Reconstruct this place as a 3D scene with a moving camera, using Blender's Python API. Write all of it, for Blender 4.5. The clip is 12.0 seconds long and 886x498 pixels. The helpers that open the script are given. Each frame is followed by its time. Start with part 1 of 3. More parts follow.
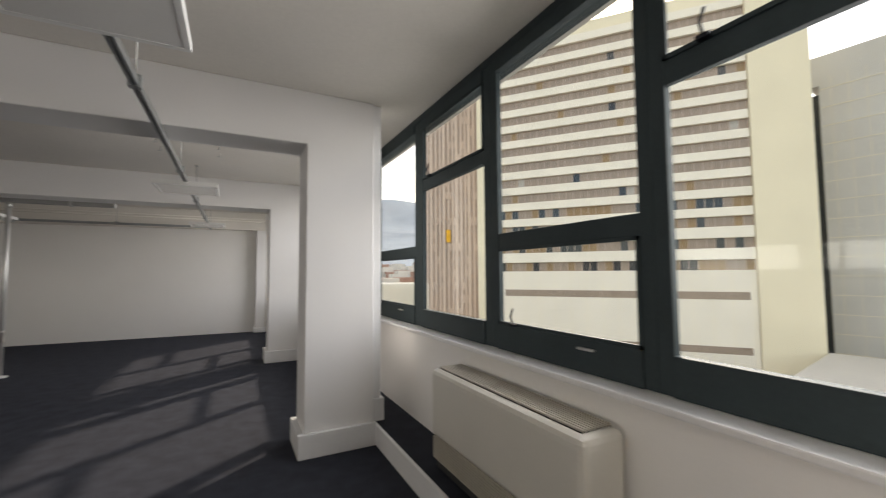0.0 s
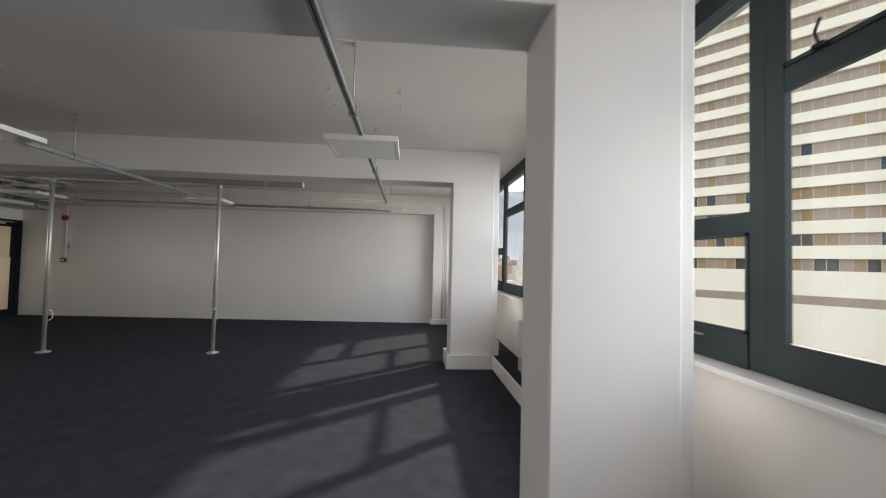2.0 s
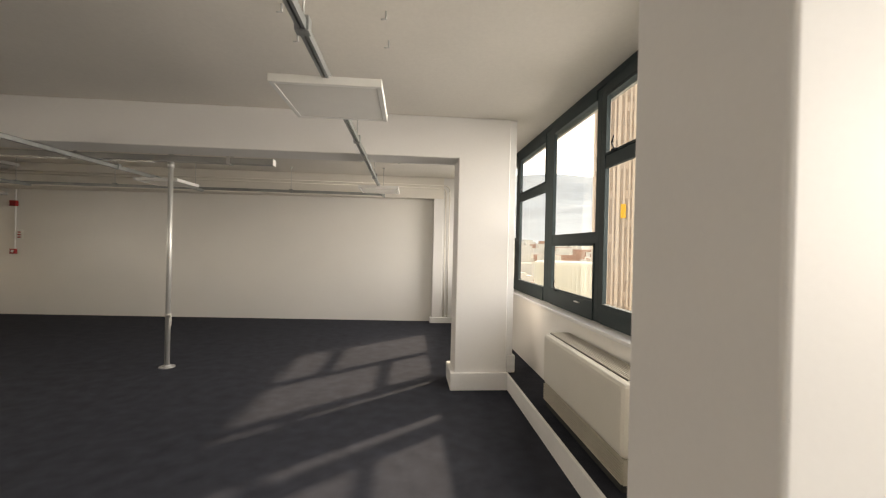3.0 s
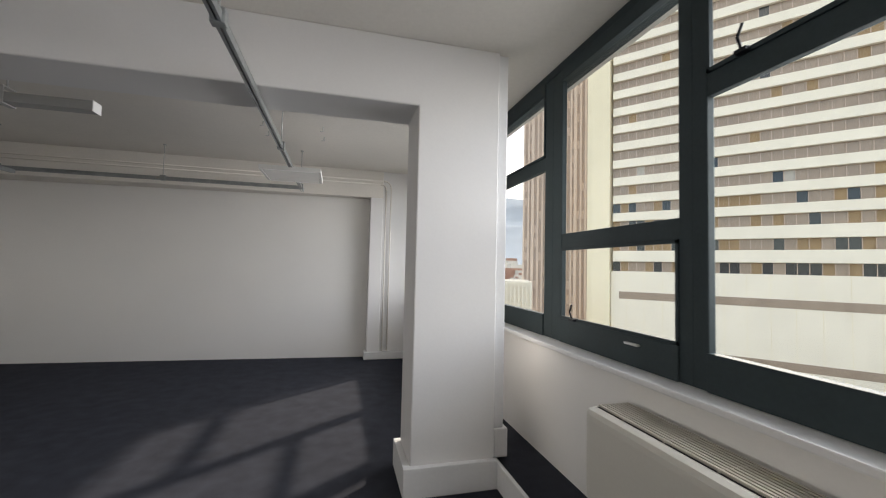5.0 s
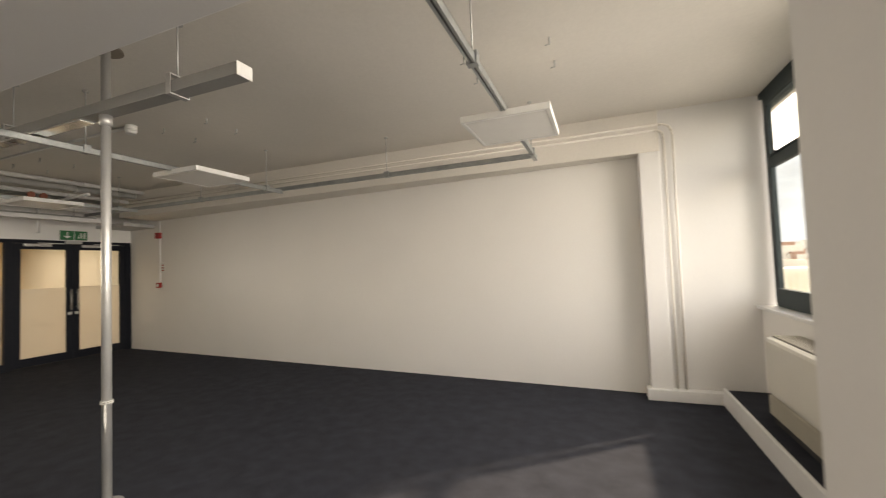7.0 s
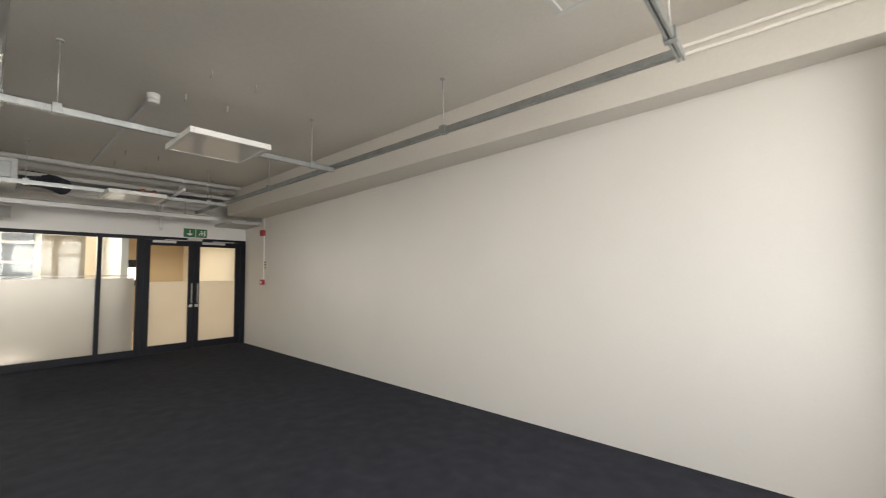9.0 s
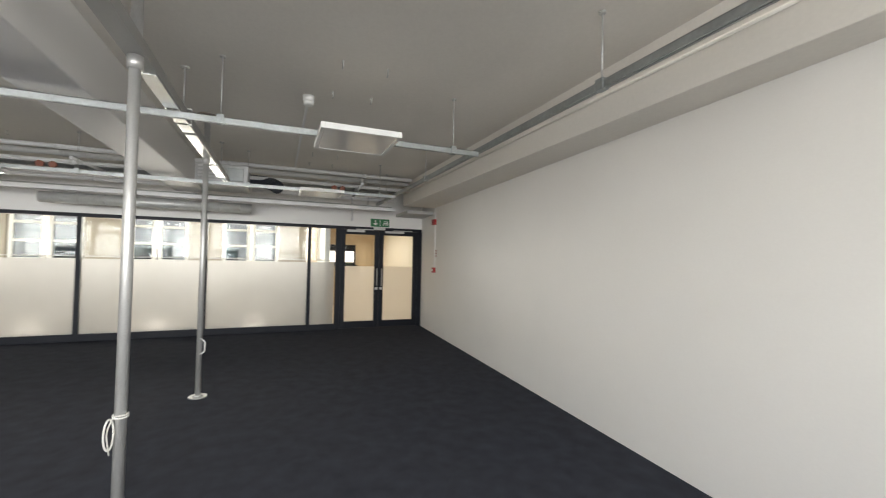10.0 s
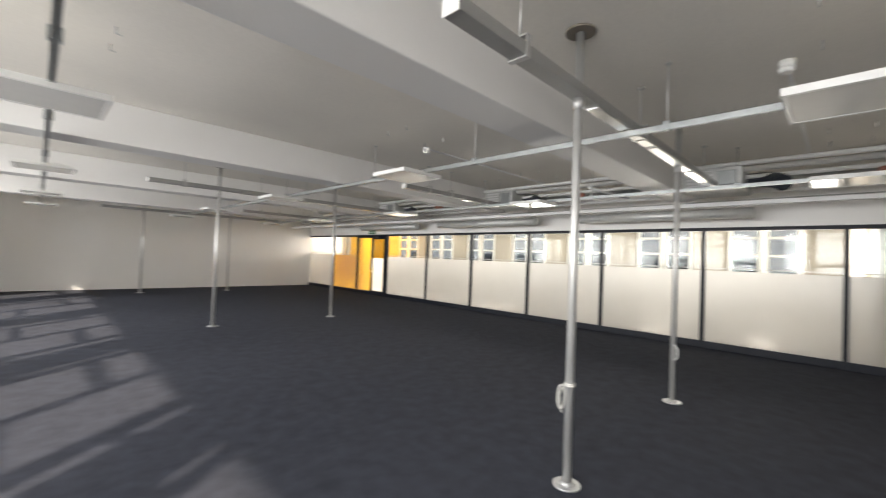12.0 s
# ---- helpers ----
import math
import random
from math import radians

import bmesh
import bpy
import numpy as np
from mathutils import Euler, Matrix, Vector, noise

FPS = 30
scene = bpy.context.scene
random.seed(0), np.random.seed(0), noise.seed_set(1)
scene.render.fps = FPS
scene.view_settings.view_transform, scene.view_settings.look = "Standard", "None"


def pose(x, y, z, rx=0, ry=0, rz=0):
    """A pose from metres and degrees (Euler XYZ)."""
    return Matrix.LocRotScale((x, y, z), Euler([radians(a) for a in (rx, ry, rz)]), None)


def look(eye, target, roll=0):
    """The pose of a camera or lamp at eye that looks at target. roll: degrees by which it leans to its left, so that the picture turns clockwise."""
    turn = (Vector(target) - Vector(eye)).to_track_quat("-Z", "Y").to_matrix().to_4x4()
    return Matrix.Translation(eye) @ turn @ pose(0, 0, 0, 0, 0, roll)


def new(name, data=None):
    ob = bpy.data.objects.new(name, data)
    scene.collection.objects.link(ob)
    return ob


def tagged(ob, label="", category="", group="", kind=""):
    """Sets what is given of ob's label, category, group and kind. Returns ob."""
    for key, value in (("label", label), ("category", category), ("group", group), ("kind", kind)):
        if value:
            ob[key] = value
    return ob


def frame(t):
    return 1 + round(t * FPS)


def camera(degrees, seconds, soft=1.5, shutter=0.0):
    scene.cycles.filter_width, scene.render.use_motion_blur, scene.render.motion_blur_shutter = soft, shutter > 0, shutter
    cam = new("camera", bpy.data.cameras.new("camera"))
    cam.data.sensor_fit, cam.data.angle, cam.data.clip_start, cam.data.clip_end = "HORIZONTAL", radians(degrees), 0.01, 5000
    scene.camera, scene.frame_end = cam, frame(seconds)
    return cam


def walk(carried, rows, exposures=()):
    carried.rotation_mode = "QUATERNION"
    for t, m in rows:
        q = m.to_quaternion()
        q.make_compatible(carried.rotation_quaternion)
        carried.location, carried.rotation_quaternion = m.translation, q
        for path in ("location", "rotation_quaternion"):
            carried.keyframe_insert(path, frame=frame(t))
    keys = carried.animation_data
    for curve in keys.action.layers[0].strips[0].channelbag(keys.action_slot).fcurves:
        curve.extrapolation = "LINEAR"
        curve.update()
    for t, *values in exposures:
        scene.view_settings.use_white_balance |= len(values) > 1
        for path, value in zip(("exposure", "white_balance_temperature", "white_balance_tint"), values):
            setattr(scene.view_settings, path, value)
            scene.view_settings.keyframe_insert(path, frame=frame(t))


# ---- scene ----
# camera and walk
PATH = [
    (0, (-1.439, -11.563, 1.429), (-0.517, -9.792, 1.545), -0.4),
    (0.5, (-1.505, -11.178, 1.464), (-0.976, -9.254, 1.589), -0.4),
    (1, (-1.491, -10.691, 1.447), (-1.215, -8.713, 1.553), 0.6),
    (1.5, (-1.495, -10.228, 1.41), (-1.3, -8.24, 1.507), 1.4),
    (2, (-1.505, -9.8, 1.402), (-1.337, -7.808, 1.469), 1.4),
    (2.5, (-1.506, -9.235, 1.46), (-1.394, -7.239, 1.515), 1.4),
    (3, (-1.459, -8.738, 1.521), (-1.285, -6.745, 1.512), 1.3),
    (5, (-1.404, -7.0, 1.426), (-0.905, -5.066, 1.518), 1.3),
    (5.5, (-1.381, -6.569, 1.438), (-1.031, -4.602, 1.516), -0.1),
    (6, (-1.342, -6.076, 1.416), (-1.28, -4.08, 1.517), -1.0),
    (6.5, (-1.351, -5.637, 1.407), (-1.649, -3.662, 1.498), -1.7),
    (7, (-1.376, -5.25, 1.412), (-2.103, -3.389, 1.496), -2.2),
    (9, (-1.540, -3.625, 1.300), (-2.850, -2.120, 1.438), -0.9),
    (9.5, (-1.72, -3.284, 1.425), (-3.319, -2.086, 1.509), 0.4),
    (10, (-1.821, -2.936, 1.448), (-3.67, -2.176, 1.504), 1.1),
    (10.5, (-1.938, -2.620, 1.410), (-3.9, -2.248, 1.504), 2.1),
    (11, (-2.019, -2.503, 1.427), (-4.006, -2.719, 1.51), 3.8),
    (11.5, (-2.026, -2.421, 1.408), (-3.842, -3.257, 1.469), 3.6),
    (12, (-1.903, -2.432, 1.414), (-3.324, -3.84, 1.455), 2.2),
]
cam = camera(95.7, 12.0, soft=1.1, shutter=0.3)
walk(cam, [(t, look(e, g, r)) for t, e, g, r in PATH],
     exposures=[(0.0, 0.95, 7200, 14), (1.0, 1.0, 7000, 13), (2.0, 1.15, 6900, 13), (2.5, 1.3, 7600, 13), (3.2, 1.6, 8400, 14), (4.8, 1.15, 6900, 13), (5.5, 1.05, 6800, 13), (6.5, 1.35, 7500, 13), (7.0, 1.85, 8400, 14), (9.5, 2.15, 7200, 11), (10.5, 2.35, 6900, 10), (11.5, 2.65, 7000, 11), (12.0, 2.35, 7000, 12)])

# ---- world, sun and large lights ----
SUN_AZ, SUN_EL = 38.0, 35.0          # degrees from +x towards +y, and above the horizon
world = bpy.data.worlds.new("World")
scene.world = world
world.use_nodes = True
wn, wl = world.node_tree.nodes, world.node_tree.links
sky = wn.new("ShaderNodeTexSky")
sky.sky_type = 'NISHITA'
sky.sun_disc = False
sky.sun_elevation, sky.sun_rotation = radians(SUN_EL), radians(90 - SUN_AZ)
sky.air_density, sky.dust_density = 1.0, 1.5
coord = wn.new("ShaderNodeTexCoord")
cloud = wn.new("ShaderNodeTexNoise")
cloud.inputs["Scale"].default_value, cloud.inputs["Detail"].default_value = 3.2, 7
wl.new(coord.outputs["Generated"], cloud.inputs["Vector"])
cramp = wn.new("ShaderNodeValToRGB")
cramp.color_ramp.elements[0].position, cramp.color_ramp.elements[1].position = 0.44, 0.66
wl.new(cloud.outputs["Fac"], cramp.inputs["Fac"])
cmix = wn.new("ShaderNodeMix")
cmix.data_type = 'RGBA'
cmix.inputs["B"].default_value = (10.8, 10.5, 9.9, 1)
wl.new(cramp.outputs["Color"], cmix.inputs["Factor"])
wl.new(sky.outputs["Color"], cmix.inputs["A"])
wl.new(cmix.outputs["Result"], wn["Background"].inputs["Color"])
wn["Background"].inputs["Strength"].default_value = 0.15

sun = new("sun", bpy.data.lights.new("sun", 'SUN'))
sun.data.energy, sun.data.angle, sun.data.color = 2.2, radians(1.8), (1.0, 0.91, 0.78)
sd = Vector((math.cos(radians(SUN_AZ)) * math.cos(radians(SUN_EL)), math.sin(radians(SUN_AZ)) * math.cos(radians(SUN_EL)), math.sin(radians(SUN_EL))))
sun.matrix_world = look(sd * 60, (0, 0, 0))


def area_lamp(name, eye, target, w, h, watts, color, spread=150):
    la = bpy.data.lights.new(name, 'AREA')
    la.shape, la.size, la.size_y, la.energy, la.color = 'RECTANGLE', w, h, watts, color
    ob = new(name, la)
    la.spread = radians(spread)
    ob.matrix_world = look(eye, target)
    return ob


# daylight that the window openings let in
WINDOW_WATTS = 10.5
for yc, ln in ((-2.6, 2.6), (-6.35, 3.0), (-10.1, 3.0), (-13.8, 3.0), (-16.1, 1.1)):
    area_lamp("window_daylight", (0.80, yc, 2.05), (-2, yc, 1.25), ln, 1.5, ln * WINDOW_WATTS, (0.90, 0.94, 1.0), 105)
# daylight of the corridor's outer windows
CORRIDOR_WATTS = 21.0
for yc in (-4.4, -8.8, -13.2, -17.0):
    area_lamp("corridor_daylight", (-12.02, yc, 1.95), (-10, yc, 1.85), 3.8, 1.0, CORRIDOR_WATTS, (0.97, 0.97, 0.95), 120)

# ---- materials ----


def mat(name, color, rough=0.6, metal=0.0, var=0.08, scale=3.0, grain=60.0, bump=0.05, spec=0.5, dist=0.004):
    m = bpy.data.materials.new(name)
    m.use_nodes = True
    n, l = m.node_tree.nodes, m.node_tree.links
    p = n["Principled BSDF"]
    p.inputs["Metallic"].default_value = metal
    p.inputs["Specular IOR Level"].default_value = spec
    tc = n.new("ShaderNodeTexCoord")
    big = n.new("ShaderNodeTexNoise")
    big.inputs["Scale"].default_value, big.inputs["Detail"].default_value = scale, 5
    fine = n.new("ShaderNodeTexNoise")
    fine.inputs["Scale"].default_value, fine.inputs["Detail"].default_value = grain, 3
    l.new(tc.outputs["Object"], big.inputs["Vector"])
    l.new(tc.outputs["Object"], fine.inputs["Vector"])
    mx = n.new("ShaderNodeMix")
    mx.data_type = 'RGBA'
    mx.inputs["A"].default_value = (*[c * (1 - var) for c in color], 1)
    mx.inputs["B"].default_value = (*[min(1, c * (1 + var)) for c in color], 1)
    add = n.new("ShaderNodeMath")
    add.operation = 'MULTIPLY_ADD'
    add.inputs[1].default_value, add.inputs[2].default_value = 0.4, 0.0
    l.new(fine.outputs["Fac"], add.inputs[0])
    add2 = n.new("ShaderNodeMath")
    add2.operation = 'MULTIPLY_ADD'
    add2.inputs[1].default_value = 0.6
    l.new(big.outputs["Fac"], add2.inputs[0])
    l.new(add.outputs[0], add2.inputs[2])
    rp = n.new("ShaderNodeMapRange")
    rp.inputs[1].default_value, rp.inputs[2].default_value = 0.3, 0.7
    l.new(add2.outputs[0], rp.inputs[0])
    l.new(rp.outputs[0], mx.inputs["Factor"])
    l.new(mx.outputs["Result"], p.inputs["Base Color"])
    rr = n.new("ShaderNodeMapRange")
    rr.inputs[3].default_value, rr.inputs[4].default_value = max(0.02, rough - 0.07), min(1, rough + 0.07)
    l.new(big.outputs["Fac"], rr.inputs[0])
    l.new(rr.outputs[0], p.inputs["Roughness"])
    if bump:
        b = n.new("ShaderNodeBump")
        b.inputs["Strength"].default_value, b.inputs["Distance"].default_value = bump, dist
        l.new(fine.outputs["Fac"], b.inputs["Height"])
        l.new(b.outputs["Normal"], p.inputs["Normal"])
    return m


def emitter(name, color, strength):
    m = bpy.data.materials.new(name)
    m.use_nodes = True
    p = m.node_tree.nodes["Principled BSDF"]
    p.inputs["Base Color"].default_value = (*color, 1)
    p.inputs["Emission Color"].default_value = (*color, 1)
    p.inputs["Emission Strength"].default_value = strength
    return m


def clear_glass(name, tint, gloss=0.08):
    m = bpy.data.materials.new(name)
    m.use_nodes = True
    n, l = m.node_tree.nodes, m.node_tree.links
    n.remove(n["Principled BSDF"])
    t, g, x, f = n.new("ShaderNodeBsdfTransparent"), n.new("ShaderNodeBsdfGlossy"), n.new("ShaderNodeMixShader"), n.new("ShaderNodeLayerWeight")
    pw = n.new("ShaderNodeMath")
    pw.operation = 'POWER'
    pw.inputs[1].default_value = 4.0
    ml = n.new("ShaderNodeMath")
    ml.operation = 'MULTIPLY_ADD'
    ml.inputs[1].default_value, ml.inputs[2].default_value = 0.35, 0.015
    t.inputs["Color"].default_value = (*tint, 1)
    g.inputs["Roughness"].default_value = 0.02
    l.new(f.outputs["Facing"], pw.inputs[0])
    l.new(pw.outputs[0], ml.inputs[0])
    l.new(ml.outputs[0], x.inputs[0])
    l.new(t.outputs[0], x.inputs[1])
    l.new(g.outputs[0], x.inputs[2])
    l.new(x.outputs[0], n["Material Output"].inputs["Surface"])
    return m


def frosted_glass(name, ca=(0.52, 0.515, 0.495), cb=(0.61, 0.605, 0.585)):
    m = bpy.data.materials.new(name)
    m.use_nodes = True
    n, l = m.node_tree.nodes, m.node_tree.links
    n.remove(n["Principled BSDF"])
    t, d, x, x2, g = n.new("ShaderNodeBsdfTranslucent"), n.new("ShaderNodeBsdfDiffuse"), n.new("ShaderNodeMixShader"), n.new("ShaderNodeMixShader"), n.new("ShaderNodeBsdfGlossy")
    no = n.new("ShaderNodeTexNoise")
    no.inputs["Scale"].default_value = 2.0
    tc = n.new("ShaderNodeTexCoord")
    l.new(tc.outputs["Object"], no.inputs["Vector"])
    mr = n.new("ShaderNodeMix")
    mr.data_type = 'RGBA'
    mr.inputs["A"].default_value, mr.inputs["B"].default_value = (*ca, 1), (*cb, 1)
    l.new(no.outputs["Fac"], mr.inputs["Factor"])
    l.new(mr.outputs["Result"], t.inputs["Color"])
    d.inputs["Color"].default_value = (0.75, 0.74, 0.71, 1)
    g.inputs["Roughness"].default_value = 0.25
    x.inputs[0].default_value, x2.inputs[0].default_value = 0.2, 0.04
    l.new(t.outputs[0], x.inputs[1])
    l.new(d.outputs[0], x.inputs[2])
    l.new(x.outputs[0], x2.inputs[1])
    l.new(g.outputs[0], x2.inputs[2])
    l.new(x2.outputs[0], n["Material Output"].inputs["Surface"])
    return m


M_WALL = mat("white_wall_paint", (0.86, 0.845, 0.82), 0.55, var=0.025, scale=1.2, grain=90, bump=0.08)
M_CEIL = mat("white_ceiling_paint", (0.80, 0.765, 0.71), 0.75, var=0.05, scale=0.9, grain=40, bump=0.12)
M_COL = mat("white_column_paint", (0.79, 0.78, 0.77), 0.5, var=0.02, scale=2, grain=70, bump=0.06)
M_TRIM = mat("white_trim_gloss", (0.80, 0.80, 0.80), 0.35, var=0.04, scale=5, grain=50, bump=0.04)
M_CARPET = mat("charcoal_carpet", (0.033, 0.036, 0.047), 0.95, var=0.35, scale=7, grain=260, bump=0.7, spec=0.15, dist=0.006)
M_FRAME = mat("dark_green_frame_paint", (0.040, 0.055, 0.060), 0.6, var=0.15, scale=4, grain=60, bump=0.05, spec=0.2)
M_BLACK = mat("black_powder_coat", (0.006, 0.008, 0.014), 0.5, var=0.15, scale=6, grain=80, bump=0.02, spec=0.25)
M_FLEX = mat("dark_flexible_duct", (0.03, 0.036, 0.05), 0.5, var=0.2, scale=8, grain=60, bump=0.05)
M_DUCT = mat("pale_galvanised_duct", (0.60, 0.61, 0.60), 0.4, 0.35, var=0.12, scale=6, grain=30, bump=0.03)
M_STEEL = mat("brushed_steel", (0.54, 0.54, 0.53), 0.4, 0.6, var=0.1, scale=5, grain=120, bump=0.03)
M_GALV = mat("galvanised_steel", (0.37, 0.39, 0.39), 0.4, 0.7, var=0.2, scale=9, grain=40, bump=0.03)
M_CONDUIT = mat("grey_painted_conduit", (0.50, 0.50, 0.49), 0.45, var=0.08, scale=6, bump=0.02)
M_FLANGE = mat("dull_bronze_flange", (0.22, 0.19, 0.16), 0.45, 0.4, var=0.15, bump=0.02)
M_GLOSSY = mat("polished_lamp_reflector", (0.88, 0.88, 0.86), 0.2, 0.85, var=0.02, scale=8, bump=0.0, spec=0.9)
M_STRIP = mat("grey_lamp_housing", (0.36, 0.36, 0.35), 0.4, 0.3, var=0.06, scale=6, bump=0.02)
M_FCU = mat("cream_enamel", (0.68, 0.66, 0.60), 0.35, var=0.04, scale=3, grain=80, bump=0.02)
M_GRILLE = mat("beige_grille_plastic", (0.50, 0.47, 0.40), 0.45, var=0.08, scale=6, bump=0.03)
# near-black colour standing in for shade in gaps and between slats
M_SHADOW = mat("gap_and_slot_shade", (0.03, 0.03, 0.03), 0.9, var=0.1, bump=0)
M_PANEL = mat("opal_diffuser", (0.88, 0.87, 0.84), 0.16, var=0.02, scale=8, bump=0.0, spec=0.9)
M_RED = mat("red_plastic", (0.35, 0.02, 0.02), 0.35, var=0.1, bump=0.02)
M_COPPER = mat("red_brown_valve_paint", (0.28, 0.09, 0.05), 0.45, var=0.2, bump=0.02)
M_GREEN = mat("green_sign", (0.02, 0.16, 0.06), 0.4, var=0.06, bump=0)
M_WHITE = mat("white_plastic", (0.82, 0.82, 0.80), 0.4, var=0.03, bump=0.01)
M_ROPE = mat("white_cord", (0.62, 0.61, 0.57), 0.85, var=0.1, grain=200, bump=0.2)
M_TAN = mat("tan_lobby_paint", (0.60, 0.48, 0.33), 0.6, var=0.05, bump=0.05)
M_TAUPE = mat("taupe_pier_paint", (0.42, 0.38, 0.32), 0.7, var=0.06, bump=0.05)
M_YELLOW = mat("yellow_wall_paint", (0.90, 0.48, 0.02), 0.5, var=0.05, bump=0.04)
M_TIMBER = mat("pale_timber_floor", (0.58, 0.48, 0.36), 0.4, var=0.12, scale=8, bump=0.05)
M_CREAMWALL = mat("cream_render", (0.82, 0.74, 0.55), 0.8, var=0.07, scale=0.15, grain=3, bump=0.05)
M_SPANDREL = mat("white_spandrel", (0.86, 0.80, 0.68), 0.8, var=0.07, scale=0.2, grain=4, bump=0.03)
M_TINT = mat("bronze_window_glass", (0.34, 0.265, 0.205), 0.3, var=0.15, scale=0.4, grain=3, bump=0)
M_DARKWIN = mat("dark_window_glass", (0.035, 0.04, 0.045), 0.1, var=0.2, scale=0.5, grain=3, bump=0)
M_CURTAIN = mat("brown_curtain", (0.32, 0.22, 0.12), 0.7, var=0.2, scale=0.8, grain=4, bump=0)
M_BLIND = mat("pale_blind", (0.45, 0.42, 0.38), 0.7, var=0.1, bump=0)
# brown tower's two tones, lightened with the haze put into the colour
M_BROWN = mat("brown_tower_stone", (0.52, 0.41, 0.34), 0.6, var=0.12, scale=0.2, grain=3, bump=0.03)
M_PINK = mat("pinkish_tower_fin", (0.70, 0.57, 0.48), 0.7, var=0.08, scale=0.2, grain=3, bump=0.02)
M_GREYB = mat("grey_concrete_slabs", (0.56, 0.54, 0.50), 0.85, var=0.1, scale=0.12, grain=2, bump=0.05)
M_CITY = mat("pale_city_render", (0.62, 0.58, 0.52), 0.85, var=0.15, scale=0.05, grain=1, bump=0)
M_WELL = mat("light_well_render", (0.56, 0.53, 0.48), 0.85, var=0.1, scale=0.3, grain=4, bump=0.03)
M_ROOF = mat("city_roof_tiles", (0.36, 0.20, 0.14), 0.85, var=0.2, scale=0.1, bump=0)
M_GROUND = mat("street_asphalt", (0.24, 0.23, 0.21), 0.9, var=0.3, scale=0.02, grain=0.5, bump=0)
# distance haze is painted into this blue-grey slope colour
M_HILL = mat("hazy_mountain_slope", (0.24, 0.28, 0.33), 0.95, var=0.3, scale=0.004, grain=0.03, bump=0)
M_LEAF = mat("plant_leaves", (0.06, 0.11, 0.04), 0.6, var=0.3, bump=0.05)
M_GLASS = clear_glass("window_glass", (0.93, 0.95, 0.94))
M_PGLASS = clear_glass("partition_glass", (0.94, 0.95, 0.93))
M_FROST = frosted_glass("frosted_glass")
# yellow of the wall behind, put into the colour of the frosted glass
M_FROSTY = frosted_glass("yellow_show_through_glass", (0.90, 0.66, 0.08), (0.94, 0.72, 0.12))
M_FROSTDOOR = frosted_glass("door_frosted_glass", (0.86, 0.84, 0.79), (0.92, 0.91, 0.87))
M_WELLGLASS = clear_glass("corridor_window_glass", (0.40, 0.44, 0.50))
M_BULB = emitter("downlight_glow", (1.0, 0.85, 0.6), 9)
M_UPLIGHT = emitter("floor_uplight_glow", (1.0, 0.97, 0.93), 16)

# ---- mesh tools ----


class Shape:
    """Collects boxes, rods and prisms into one mesh."""

    def __init__(self):
        self.bm = bmesh.new()

    def box(self, x0, x1, y0, y1, z0, z1, bevel=0.0, slot=0):
        vs = [self.bm.verts.new((x, y, z)) for x in (x0, x1) for y in (y0, y1) for z in (z0, z1)]
        fs = [self.bm.faces.new([vs[i] for i in q]) for q in ((0, 1, 3, 2), (4, 6, 7, 5), (0, 4, 5, 1), (2, 3, 7, 6), (0, 2, 6, 4), (1, 5, 7, 3))]
        for fc in fs:
            fc.material_index = slot
        if bevel:
            es = list({e for fc in fs for e in fc.edges})
            bmesh.ops.bevel(self.bm, geom=es, offset=bevel, segments=4 if bevel > 0.04 else 2, affect='EDGES', profile=0.6)
        return self

    def prism(self, pts, z0, z1, slot=0):
        a = [self.bm.verts.new((x, y, z0)) for x, y in pts]
        b = [self.bm.verts.new((x, y, z1)) for x, y in pts]
        n = len(pts)
        fs = [self.bm.faces.new(a[::-1]), self.bm.faces.new(b)]
        fs += [self.bm.faces.new((a[i], a[(i + 1) % n], b[(i + 1) % n], b[i])) for i in range(n)]
        for fc in fs:
            fc.material_index = slot
        return self

    def slab_y(self, pts, y0, y1):
        """A prism along y over a profile of (x, z) points."""
        a = [self.bm.verts.new((x, y0, z)) for x, z in pts]
        b = [self.bm.verts.new((x, y1, z)) for x, z in pts]
        n = len(pts)
        self.bm.faces.new(a)
        self.bm.faces.new(b[::-1])
        for i in range(n):
            self.bm.faces.new((a[i], b[i], b[(i + 1) % n], a[(i + 1) % n]))
        return self

    def rod(self, p, q, r, seg=14, r2=None, slot=0):
        p, q = Vector(p), Vector(q)
        d = q - p
        m = Matrix.Translation((p + q) / 2) @ d.to_track_quat('Z', 'Y').to_matrix().to_4x4()
        res = bmesh.ops.create_cone(self.bm, cap_ends=True, segments=seg, radius1=r, radius2=r if r2 is None else r2, depth=d.length, matrix=m)
        for fc in {f for v in res["verts"] for f in v.link_faces}:
            fc.material_index = slot
            fc.smooth = len(fc.verts) == 4
        return self

    def pipe(self, pts, r, seg=12):
        for a, b in zip(pts, pts[1:]):
            self.rod(a, b, r, seg)
        for p in pts[1:-1]:
            bmesh.ops.create_uvsphere(self.bm, u_segments=10, v_segments=6, radius=r * 1.02, matrix=Matrix.Translation(p))
        return self

    def make(self, name, mats, parent=None, at=None, bevel=0.0):
        bmesh.ops.recalc_face_normals(self.bm, faces=self.bm.faces)
        me = bpy.data.meshes.new(name)
        self.bm.to_mesh(me)
        self.bm.free()
        for m in (mats if isinstance(mats, (list, tuple)) else [mats]):
            me.materials.append(m)
        ob = new(name, me)
        if parent:
            ob.parent = parent
        if at:
            ob.location = at
        if bevel:
            b = ob.modifiers.new("edge", 'BEVEL')
            b.width, b.segments, b.limit_method = bevel, 2, 'ANGLE'
        return ob


